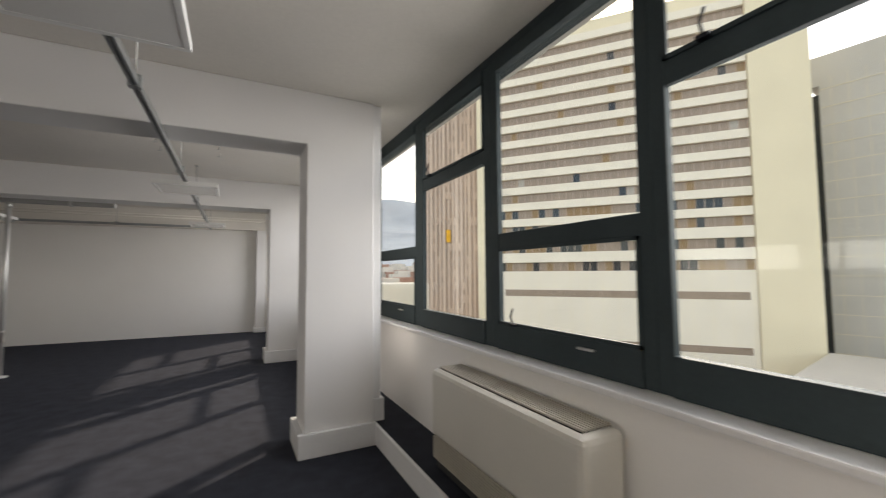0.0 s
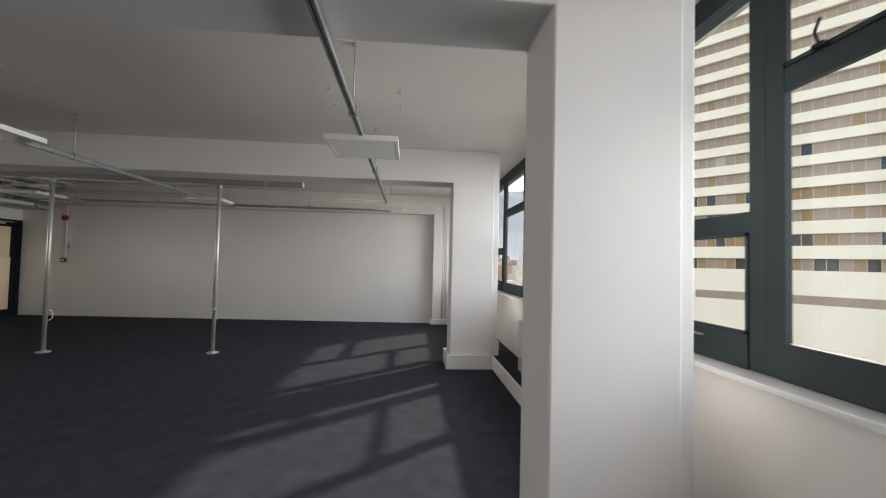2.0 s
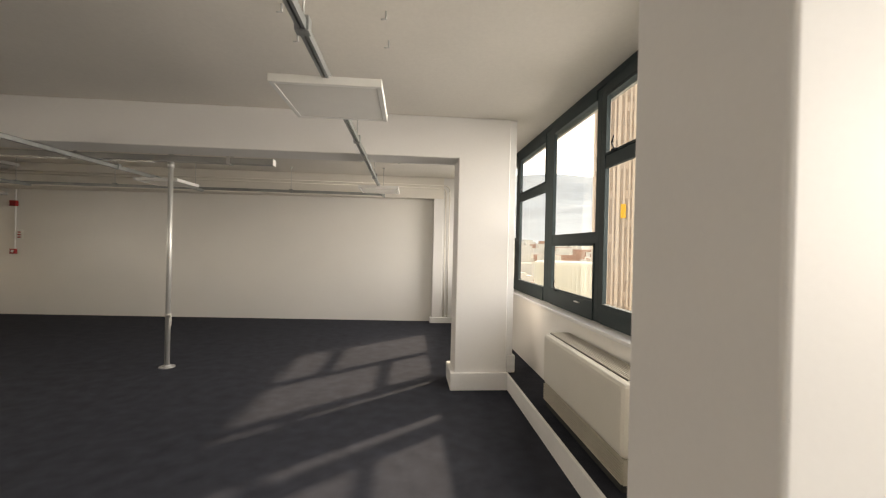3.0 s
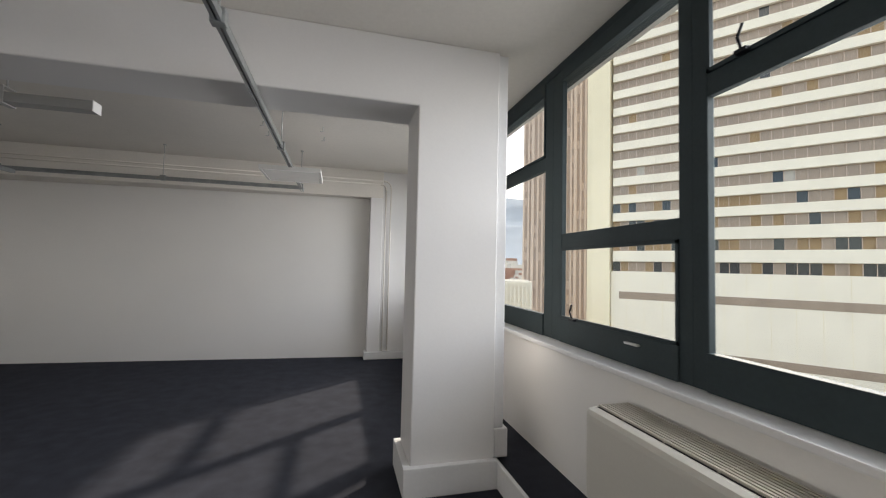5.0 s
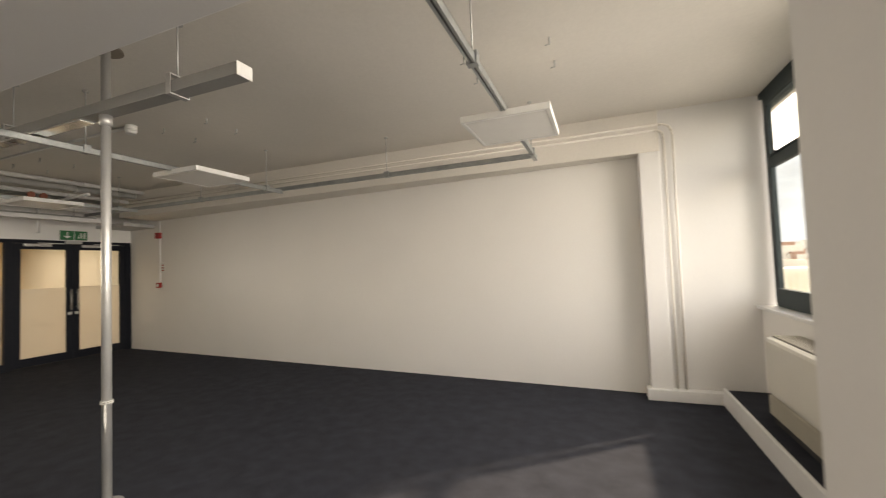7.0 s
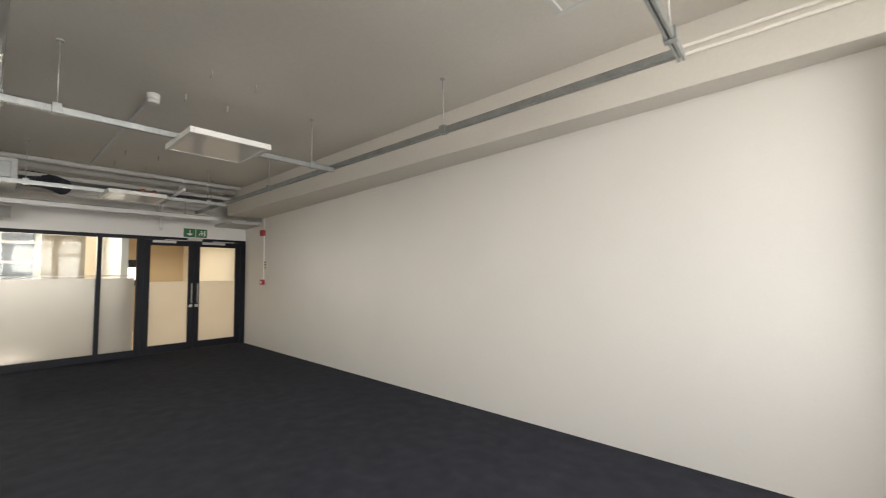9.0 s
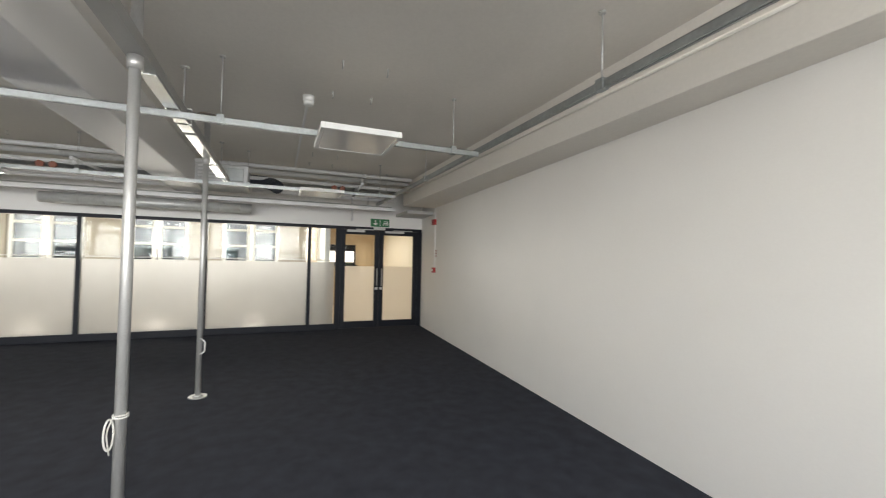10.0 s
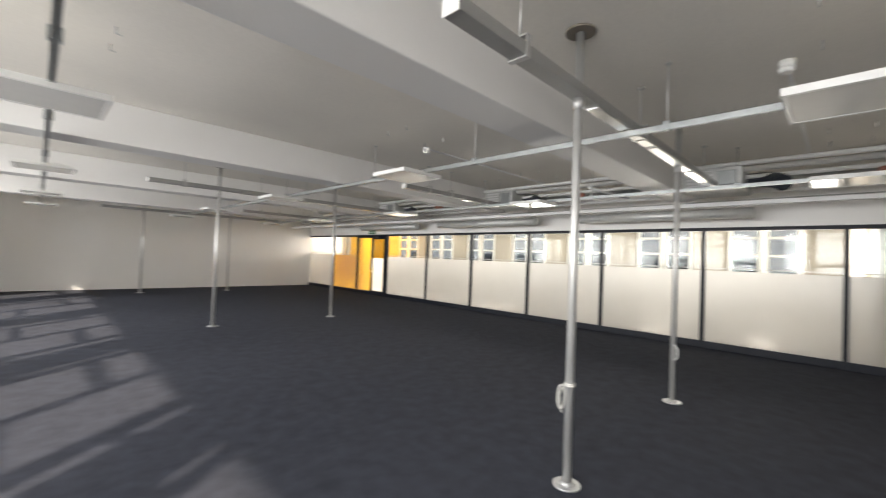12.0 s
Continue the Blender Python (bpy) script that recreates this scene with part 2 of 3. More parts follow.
def empty(name, at=(0, 0, 0)):
    ob = new(name)
    ob.location = at
    return ob


def struct(ob, label="", category=""):
    return tagged(ob, label, category, kind="structure")


def bent(pts, corner, n=5):
    """A pipe's points with its corners rounded."""
    out = [Vector(pts[0])]
    for a, b, c in zip(pts, pts[1:], pts[2:]):
        a, b, c = Vector(a), Vector(b), Vector(c)
        s, e = b + (a - b).normalized() * corner, b + (c - b).normalized() * corner
        for i in range(n + 1):
            u = i / n
            out.append(s * (1 - u) ** 2 + b * 2 * u * (1 - u) + e * u * u)
    return out + [Vector(pts[-1])]


# ---- large structure ----
CEIL, SOFFIT = 2.912, 2.475
XP, YS = -10.22, -18.8                      # glazed partition, wall behind the start
BEAMS = (-4.478, -8.229, -11.99, -15.75)
BW = 0.39

struct(Shape().box(-10.34, 0.4, YS - 0.2, 0.3, -0.25, 0).make("floor", M_CARPET), "dark charcoal carpet floor of an empty office", "floor")
struct(Shape().box(-10.34, 0.4, YS - 0.2, 0.3, CEIL, CEIL + 0.25).make("ceiling", M_CEIL), "white painted concrete ceiling slab", "ceiling")
# the far wall stands slightly askew to the beams
struct(Shape().prism([(-10.34, 0.008), (-0.6, -0.555), (-0.6, 0.3), (-10.34, 0.3)], 0, CEIL).make("wall_north", M_WALL), "plain white plastered end wall", "wall")
struct(Shape().box(-9.35, -0.765, -0.70, 0.2, 2.49, CEIL, 0.008).make("beam_north", M_CEIL), "white painted concrete beam along the end wall", "beam")
struct(Shape().box(-0.96, -0.765, -0.71, 0.0, 0, 2.49, 0.012).make("pilaster_north", M_COL), "white painted pilaster at the end wall", "pilaster")
struct(Shape().box(-0.765, 0.14, -0.665, 0.2, 0, CEIL).make("wall_north_return", M_COL), "white painted wall return beside the window", "wall")
struct(Shape().box(-1.0, -0.34, -0.755, -0.60, 0, 0.11, 0.008).make("baseboard_north", M_TRIM), "white skirting round the pilaster", "skirting")
struct(Shape().box(-10.34, 0.4, YS - 0.2, YS, 0, CEIL).make("wall_south", M_WALL), "plain white plastered wall", "wall")
struct(Shape().box(0.0, 0.3, YS, 0.2, -0.2, 0.90).make("wall_east", M_WALL), "white plastered wall under the windows", "wall")
struct(Shape().box(-0.035, 0.12, YS, -0.6, 0.90, 0.932, 0.008).make("window_sill", M_TRIM), "white painted window sill", "sill")
s = Shape().box(-0.34, 0.0, YS, -0.745, 0.0, 0.145)
struct(s.make("window_plinth", M_CARPET), "carpeted plinth along the window wall", "plinth")
struct(Shape().box(-0.366, -0.34, YS, -0.745, 0.0, 0.165, 0.005).make("baseboard_east", M_TRIM), "white board along the plinth's edge", "skirting")

for i, y in enumerate(BEAMS):
    struct(Shape().slab_y([(-9.35, SOFFIT), (-0.937, SOFFIT), (-0.937, 0.0), (-0.375, 0.0), (-0.375, CEIL), (-9.35, CEIL)], y, y + BW).make("column_and_beam_%d" % (i + 1), M_COL, bevel=0.01), "white painted square column with its concrete ceiling beam", "column")
    s = Shape()
    s.box(-0.982, -0.366, y - 0.04, y, 0, 0.185, 0.006)
    s.box(-0.982, -0.937, y, y + BW, 0, 0.185, 0.006)
    s.box(-0.982, -0.37, y + BW, y + BW + 0.04, 0, 0.185, 0.006)
    struct(s.make("column_baseboard_%d" % (i + 1), M_TRIM), "white boxed skirting round the column", "skirting")
    s = Shape().box(-0.374, -0.30, y + 0.03, y + 0.1, 0.36, CEIL, 0.01)
    s.box(-0.374, -0.27, y + 0.02, y + 0.11, 0.17, 0.36, 0.012)
    tagged(s.make("cable_trunking", M_TRIM), "white cable trunking running down the column", "trunking", "column trunkings")

# ---- window wall ----
MULL = [-0.72, -2.00, -3.10, -4.37, -5.57, -6.85, -8.12, -9.315, -10.50, -11.75, -12.95, -14.2, -15.45, -16.7, -17.75, -18.72]
HALF = [0.09, 0.08, 0.09, 0.12, 0.075, 0.09, 0.09, 0.08, 0.068, 0.09, 0.10, 0.1, 0.1, 0.1, 0.1, 0.08]
WB, WT = 1.095, 2.775
FX0, FX1 = 0.10, 0.138
struct(Shape().box(0.09, 0.3, YS, 0.2, 2.86, CEIL).make("window_head", M_FRAME), "dark window head under the ceiling", "window head")
struct(Shape().box(0.0, 0.3, YS, -16.7, 0.935, CEIL).make("wall_east_end", M_WALL), "white plastered wall beyond the last window", "wall")
for i in range(13):
    ya, yb = MULL[i + 1] + HALF[i + 1], MULL[i] - HALF[i]
    low = i % 2 == 1
    win = struct(empty("window_%d" % (i + 1), (0.14, (ya + yb) / 2, WB)), "dark green framed office window with an opening light", "window")
    o = (0.14, (ya + yb) / 2, WB)

    def piece(sh, name, m):
        ob = sh.make(name, m)
        ob.parent = win
        ob.matrix_parent_inverse = Matrix.Translation(o).inverted()
        return ob
    tr = (1.58, 1.68) if low else (2.185, 2.285)
    sh = Shape()
    sh.box(FX0 - 0.012, FX1, ya - 0.002, yb + 0.002, 0.934, WB, 0.004)
    sh.box(FX0 - 0.012, FX1, ya - 0.002, yb + 0.002, WT, 2.858, 0.004)
    sh.box(FX0, FX1, MULL[i] - HALF[i], MULL[i], 0.934, 2.858, 0.004)
    sh.box(FX0, FX1, MULL[i + 1], MULL[i + 1] + HALF[i + 1], 0.934, 2.858, 0.004)
    sh.box(FX0 + 0.004, FX1, ya - 0.002, yb + 0.002, tr[0], tr[1], 0.004)
    # sash of the opening light, a little proud
    z0, z1 = (WB, tr[0]) if low else (tr[1], WT)
    for a, b, c, d in ((ya, yb, z0, z0 + 0.018), (ya, yb, z1 - 0.018, z1), (ya, ya + 0.018, z0, z1), (yb - 0.018, yb, z0, z1)):
        sh.box(FX0 - 0.006, FX1 - 0.03, a, b, c, d)
    piece(sh, "frame", M_FRAME)
    for za, zb in ((WB, tr[0]), (tr[1], WT)):
        g = piece(Shape().box(0.119, 0.125, ya - 0.01, yb + 0.01, za - 0.01, zb + 0.01), "pane", M_GLASS)
        g.visible_shadow = False
    hz = z0 + 0.01
    h = Shape()
    hy = yb - 0.17
    h.pipe([Vector((FX0 - 0.02, hy, hz)), Vector((FX0 - 0.035, hy + 0.005, hz + 0.05)), Vector((FX0 - 0.03, hy - 0.012, hz + 0.10))], 0.006, 8)
    h.box(FX0 - 0.03, FX0, hy - 0.025, hy + 0.025, hz - 0.01, hz + 0.006)
    piece(h, "handle", M_BLACK)
    if low:
        piece(Shape().box(FX0 - 0.03, FX0 - 0.006, (ya + yb) / 2 - 0.27, (ya + yb) / 2 - 0.17, z0 - 0.05, z0 - 0.038, 0.003), "stay_bar", M_STEEL)

# ---- fan coil units under the windows ----


def fan_coil(yc, ln=1.34):
    root = tagged(empty("fan_coil_unit", (0, yc, 0.147)), "cream enamelled fan coil unit with slatted grilles under the window", "heater", "fan coil units")
    h = ln / 2

    def part(sh, name, m):
        ob = sh.make(name, m)
        ob.parent = root
        return ob
    b = Shape()
    b.box(-0.25, -0.004, -h, h, 0.205, 0.640, 0.055)
    part(b, "body", M_FCU)
    # dark block paints the shade in the gap under the raised unit
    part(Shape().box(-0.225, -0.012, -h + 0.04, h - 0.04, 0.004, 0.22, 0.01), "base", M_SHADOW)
    # dark sheet paints the shade seen between the top slats
    part(Shape().box(-0.205, -0.035, -h + 0.05, h - 0.05, 0.633, 0.643), "outlet_shade_sheet", M_SHADOW)
    g = Shape()
    for k in range(9):
        x = -0.2 + k * 0.019
        g.box(x, x + 0.010, -h + 0.05, h - 0.05, 0.637, 0.652)
    for k in range(1, 6):
        y = -h + k * ln / 6
        g.box(-0.205, -0.035, y - 0.004, y + 0.004, 0.637, 0.650)
    part(g, "top_grille", M_GRILLE)
    part(Shape().box(-0.229, -0.2, -h + 0.02, h - 0.02, 0.06, 0.205), "inlet_recess", M_GRILLE)
    g = Shape()
    for k in range(9):
        z = 0.066 + k * 0.0155
        g.box(-0.243, -0.225, -h + 0.022, h - 0.022, z, z + 0.008)
    part(g, "bottom_grille", M_GRILLE)
    return root


for yc in (-2.15, -5.95, -9.75, -13.7, -17.2):
    fan_coil(yc)

# ---- glazed partition towards the corridor ----
struct(Shape().box(XP - 0.12, XP, YS, 0.2, 2.115, CEIL).make("wall_west", M_WALL), "white bulkhead wall over the glazed partition", "wall")
struct(Shape().box(XP - 0.07, XP + 0.01, YS, -1.80, 0.0, 0.115, 0.004).make("partition_base_rail", M_BLACK), "black bottom rail of the glazed partition", "rail")
struct(Shape().box(XP - 0.07, XP + 0.01, YS, 0.1, 2.055, 2.115, 0.004).make("partition_head_rail", M_BLACK), "black head rail of the glazed partition", "rail")
POSTS = [-1.80, -2.36, -4.16, -5.98, -7.78, -9.58, -11.37, -13.35]
FROST_Z = 1.36


def glazing(n, ya, yb, frost=None):
    root = struct(empty("glazed_panel_%d" % n, (XP, (ya + yb) / 2, 0.1)), "glass partition panel frosted in its lower part", "glass partition")
    ln = (yb - ya) / 2
    for nm, m, z0, z1, x in (("frosted_pane", frost or M_FROST, 0.0, FROST_Z - 0.1, -0.03), ("clear_pane", M_PGLASS, FROST_Z - 0.098, 1.96, -0.03)):
        ob = Shape().box(x - 0.005, x + 0.005, -ln, ln, z0, z1).make(nm, m)
        ob.parent = root
        ob.visible_shadow = nm != "clear_pane"
    # thin frosted line over the frosted part
    Shape().box(-0.037, -0.023, -ln, ln, FROST_Z - 0.065, FROST_Z - 0.05).make("frosted_line", frost or M_FROST).parent = root


glazing(1, -2.33, -1.87)
for k in range(1, len(POSTS) - 1):
    glazing(k + 1, POSTS[k + 1] + 0.025, POSTS[k] - 0.025)
glazing(9, -16.75, -15.15, M_FROSTY)
glazing(10, YS, -16.85)
for i, y in enumerate(POSTS + [-15.10, -16.80]):
    w = 0.05 if y in (-1.80, -13.35, -15.10) else 0.032
    struct(Shape().box(XP - 0.065, XP + 0.014, y - w, y + w, 0.0, 2.06, 0.003).make("partition_post_%d" % (i + 1), M_BLACK), "black post of the glazed partition", "post")
struct(Shape().box(XP - 0.07, XP + 0.014, -0.10, 0.05, 0.0, 2.06, 0.003).make("partition_post_end", M_BLACK), "black post of the glazed partition", "post")


def glass_door(n, ya, yb, handle_at, tint=None):
    root = struct(empty("door_%d" % n, (XP, (ya + yb) / 2, 0)), "black framed glass door, closed, with long steel pull handle", "door")
    h = (yb - ya) / 2
    sh = Shape()
    sh.box(-0.05, 0.006, -h + 0.003, -h + 0.095, 0.015, 2.05, 0.004)
    sh.box(-0.05, 0.006, h - 0.095, h - 0.003, 0.015, 2.05, 0.004)
    sh.box(-0.05, 0.005, -h + 0.095, h - 0.095, 0.015, 0.15, 0.003)
    sh.box(-0.05, 0.005, -h + 0.095, h - 0.095, 1.955, 2.05, 0.003)
    fr = sh.make("frame", M_BLACK)
    fr.parent = root
    for nm, m, z0, z1 in (("frosted_pane", M_FROSTDOOR, 0.15, 1.29), ("clear_pane", M_PGLASS, 1.292, 1.955)):
        g = Shape().box(-0.03, -0.022, -h + 0.09, h - 0.09, z0, z1).make(nm, m)
        g.parent = root
        g.visible_shadow = nm != "clear_pane"
    hy = handle_at * (h - 0.05)
    hd = Shape().rod((0.055, hy, 0.88), (0.055, hy, 1.25), 0.011)
    for z in (0.94, 1.19):
        hd.rod((0.004, hy, z), (0.055, hy, z), 0.008)
    hd.box(0.004, 0.014, hy - 0.03, hy + 0.03, 0.80, 0.85, 0.004)
    hd.make("handle", M_STEEL).parent = root
    cl = Shape().box(0.006, 0.05, -h + 0.12, h - 0.32, 2.0, 2.045, 0.006)
    cl.box(0.03, 0.045, -h + 0.3, h - 0.14, 2.052, 2.066)
    cl.make("door_closer", M_STEEL).parent = root


glass_door(1, -0.95, -0.10, -1)
glass_door(2, -1.75, -0.95, 1)
glass_door(3, -14.25, -13.42, -1)
# yellow panel built translucent so that corridor light brightens it from behind
struct(Shape().box(XP - 0.036, XP - 0.026, -15.05, -14.26, 0.1, 2.06).make("corridor_door_panel", M_FROSTY), "yellow panel beside the far glass door, built as translucent glass", "panel")
struct(Shape().box(XP + 0.011, XP + 0.05, -15.1, -13.35, 2.0, 2.11, 0.004).make("door_head_box", M_BLACK), "black head box over the far glass door", "door head")


def exit_sign(y):
    root = tagged(empty("exit_sign", (XP + 0.012, y, 2.13)), "green emergency exit sign with a white arrow over the door", "sign", "exit signs")
    Shape().box(0, 0.02, -0.2, 0.2, 0.0, 0.165, 0.004).make("plate", M_GREEN).parent = root
    a = Shape()
    a.box(0.0205, 0.023, -0.108, -0.092, 0.05, 0.135)
    for k in range(7):
        w = 0.006 + k * 0.0075
        a.box(0.0205, 0.0235, -0.10 - w, -0.10 + w, 0.028 + k * 0.006, 0.034 + k * 0.006)
    a.box(0.0205, 0.023, 0.145, 0.165, 0.03, 0.135)
    a.box(0.0205, 0.023, 0.07, 0.135, 0.075, 0.09)
    a.box(0.0205, 0.023, 0.06, 0.075, 0.03, 0.07)
    a.box(0.0205, 0.023, 0.10, 0.115, 0.035, 0.075)
    a.box(0.0205, 0.023, 0.09, 0.112, 0.105, 0.128)
    a.box(0.0205, 0.0225, -0.004, 0.004, 0.0, 0.165)
    a.make("pictogram", M_WHITE).parent = root


exit_sign(-0.95)
exit_sign(-14.2)
tagged(Shape().box(XP + 0.014, XP + 0.06, -1.08, -0.84, 2.06, 2.12, 0.005).make("door_plate", M_STEEL), "small grey steel plate over the double doors", "plate")

# ---- corridor behind the partition ----
CX = -12.1
struct(Shape().box(CX - 0.2, XP - 0.14, YS - 0.2, -1.95, -0.25, 0.0).make("corridor_floor", M_TIMBER), "pale floor of the corridor", "floor")
struct(Shape().box(CX - 0.2, XP - 0.12, YS - 0.2, -1.95, 2.62, 2.8).make("corridor_ceiling", M_WALL), "white corridor ceiling", "ceiling")
cw = Shape().box(CX - 0.15, CX, YS - 0.2, -1.95, 0.0, 1.30)
cw.box(CX - 0.15, CX, YS - 0.2, -1.95, 2.45, 2.62)
struct(cw.make("corridor_wall", M_WALL), "white outer wall of the corridor", "wall")
struct(Shape().box(CX - 0.15, XP - 0.12, YS - 0.3, YS - 0.2, 0.0, 2.62).make("corridor_end_wall", M_WALL), "white end wall of the corridor", "wall")
struct(Shape().box(CX, XP - 0.12, -2.05, -1.95, 0.0, 2.62).make("lobby_partition", M_WALL), "white wall between corridor and lobby", "wall")
struct(Shape().box(-11.3, -11.22, -17.2, -14.6, 0.0, 2.6).make("yellow_screen_wall", M_YELLOW), "bright yellow painted wall in the corridor", "wall")
k = 0
y = -2.3
while y > YS:
    k += 1
    struct(Shape().box(CX - 0.16, CX + 0.02, y - 0.62, y, 1.29, 2.46, 0.004).make("corridor_pier_%d" % k, M_TAUPE), "taupe painted pier between corridor windows", "pier")
    struct(Shape().box(CX - 0.1, CX + 0.06, y - 0.66, y + 0.04, 1.25, 1.288, 0.004).make("pier_ledge_%d" % k, M_TRIM), "white ledge under the pier", "ledge")
    for j in range(2):
        a = y - 0.62 - 0.6 * (j + 1) + 0.02
        b = y - 0.62 - 0.6 * j - 0.02
        root = struct(empty("corridor_window_%d" % (2 * k + j), (CX, (a + b) / 2, 1.3)), "white framed corridor window with glazing bars", "window")
        h = (b - a) / 2
        f = Shape()
        for q in (-h, h - 0.07):
            f.box(-0.08, 0.0, q, q + 0.07, 0.0, 1.15, 0.003)
        for z in (0.0, 0.36, 0.72, 1.09):
            f.box(-0.07, -0.01, -h + 0.07, h - 0.07, z, z + 0.05, 0.003)
        f.make("frame", M_WHITE).parent = root
        g = Shape().box(-0.045, -0.04, -h + 0.05, h - 0.05, 0.03, 1.12).make("pane", M_WELLGLASS)
        g.parent = root
        g.visible_shadow = False
    y -= 1.82
# the building across the light well
s = Shape().box(-19.2, -18.6, -40, 20, -35, 9)
for r in range(14):
    for c in range(28):
        yy, zz = -39 + c * 2.1, -34 + r * 3.1
        s.box(-18.61, -18.56, yy, yy + 1.1, zz, zz + 1.6, slot=1 if (r * 7 + c * 3) % 4 else 2)
        s.box(-18.6, -18.5, yy - 0.08, yy + 1.18, zz - 0.1, zz, slot=3)
tagged(s.make("light_well_building", [M_WELL, M_DARKWIN, M_BLIND, M_TRIM]), "pale building with rows of windows across the light well", "building")

for y in (-3.3, -4.9, -6.6, -8.5, -9.2, -10.4, -11.7, -12.4, -13.9, -14.5, -15.6, -16.3, -17.6):
    root = tagged(empty("floor_uplight", (XP - 0.20, y, 0.0)), "small lit floor uplight in the corridor", "lamp", "corridor uplights")
    Shape().rod((0, 0, 0.0), (0, 0, 0.03), 0.06, 16).make("housing", M_STEEL).parent = root
    Shape().rod((0, 0, 0.028), (0, 0, 0.036), 0.055, 16).make("lens", M_UPLIGHT).parent = root

# lobby behind the double doors
struct(Shape().box(-14.6, XP - 0.14, -1.95, 0.25, -0.25, 0.0).make("lobby_floor", M_TIMBER), "pale lobby floor", "floor")
struct(Shape().box(-14.6, XP - 0.12, -1.95, 0.25, 2.45, 2.6).make("lobby_ceiling", M_WALL), "white lobby ceiling", "ceiling")
struct(Shape().box(-14.7, -14.6, -1.95, 0.25, 0.0, 2.45).make("lobby_wall_back", M_TAN), "tan lobby wall", "wall")
struct(Shape().box(-14.6, CX - 0.0, -2.05, -1.95, 0.0, 2.45).make("lobby_wall_side", M_TAN), "tan lobby side wall", "wall")
struct(Shape().box(-14.6, XP - 0.12, 0.12, 0.25, 0.0, 2.45).make("lobby_wall_north", M_WALL), "off-white lobby wall", "wall")
for x, yy in ((-11.2, -1.0), (-12.6, -1.2), (-13.8, -0.8)):
    root = tagged(empty("downlight", (x, yy, 2.43)), "small round recessed ceiling downlight, lit", "lamp", "lobby downlights")
    Shape().rod((0, 0, 0.0), (0, 0, 0.018), 0.06, 16).make("ring", M_WHITE).parent = root
    Shape().rod((0, 0, -0.004), (0, 0, 0.006), 0.045, 16).make("lens", M_BULB).parent = root
area_lamp("lobby_light", (-12.4, -0.9, 2.40), (-12.4, -0.9, 0), 2.6, 1.2, 8, (1.0, 0.90, 0.74))
root = tagged(empty("serving_hatch", (-14.58, -1.1, 1.25)), "bright framed hatch with plants on its dark shelf", "hatch")
Shape().box(0, 0.02, -0.42, 0.42, 0.0, 0.62).make("backing", M_BLACK).parent = root
# the opening's brightness is emission put on a plate, no light source behind
Shape().box(0.021, 0.03, -0.36, 0.36, 0.08, 0.42).make("glowing_opening", emitter("hatch_painted_glow", (1, 0.98, 0.94), 0.5)).parent = root
Shape().box(0.0, 0.14, -0.46, 0.46, -0.05, 0.0, 0.004).make("shelf", M_BLACK).parent = root
lf = Shape()
for k in range(40):
    yy, zz = random.uniform(-0.25, 0.3), random.uniform(0.02, 0.17)
    lf.rod((0.06 + random.uniform(-.03, .03), yy, 0.0), (0.06 + random.uniform(-.05, .05), yy + random.uniform(-.05, .05), zz), 0.009, 5, 0.001)
lf.make("plants", M_LEAF).parent = root

# ---- call points on the end wall ----


def wall_y(x):
    return 0.008 - 0.563 * (x + 10.34) / 9.74


def on_wall(name, x, z, w, h, d, m, label, cat, face=None):
    y = wall_y(x)
    ob = Shape().box(-w / 2, w / 2, -d, 0.004, -h / 2, h / 2, 0.006).make(name, m)
    ob.location = (x, y, z)
    return tagged(ob, label, cat)


ob = on_wall("fire_bell_box", -9.25, 2.20, 0.12, 0.11, 0.06, M_RED, "red fire alarm sounder on the white wall", "alarm")
ob = on_wall("fire_call_point", -9.25, 1.25, 0.10, 0.10, 0.05, M_RED, "red fire alarm call point on the wall", "alarm")
Shape().box(-0.025, 0.025, -0.054, -0.049, -0.025, 0.025).make("glass_face", M_WHITE).parent = ob
ob = on_wall("wall_notice", -9.16, 1.58, 0.14, 0.19, 0.006, M_WHITE, "small white notice with red marks on the wall", "notice")
for zz in (0.05, 0.0, -0.05):
    Shape().box(-0.03, 0.03, -0.009, -0.005, zz - 0.012, zz + 0.012).make("bar", M_RED).parent = ob
yy = wall_y(-9.24)
tagged(Shape().box(-9.252, -9.228, yy - 0.018, yy + 0.004, 1.3, 2.48, 0.003).make("surface_conduit", M_TRIM), "thin white conduit on the end wall", "conduit")

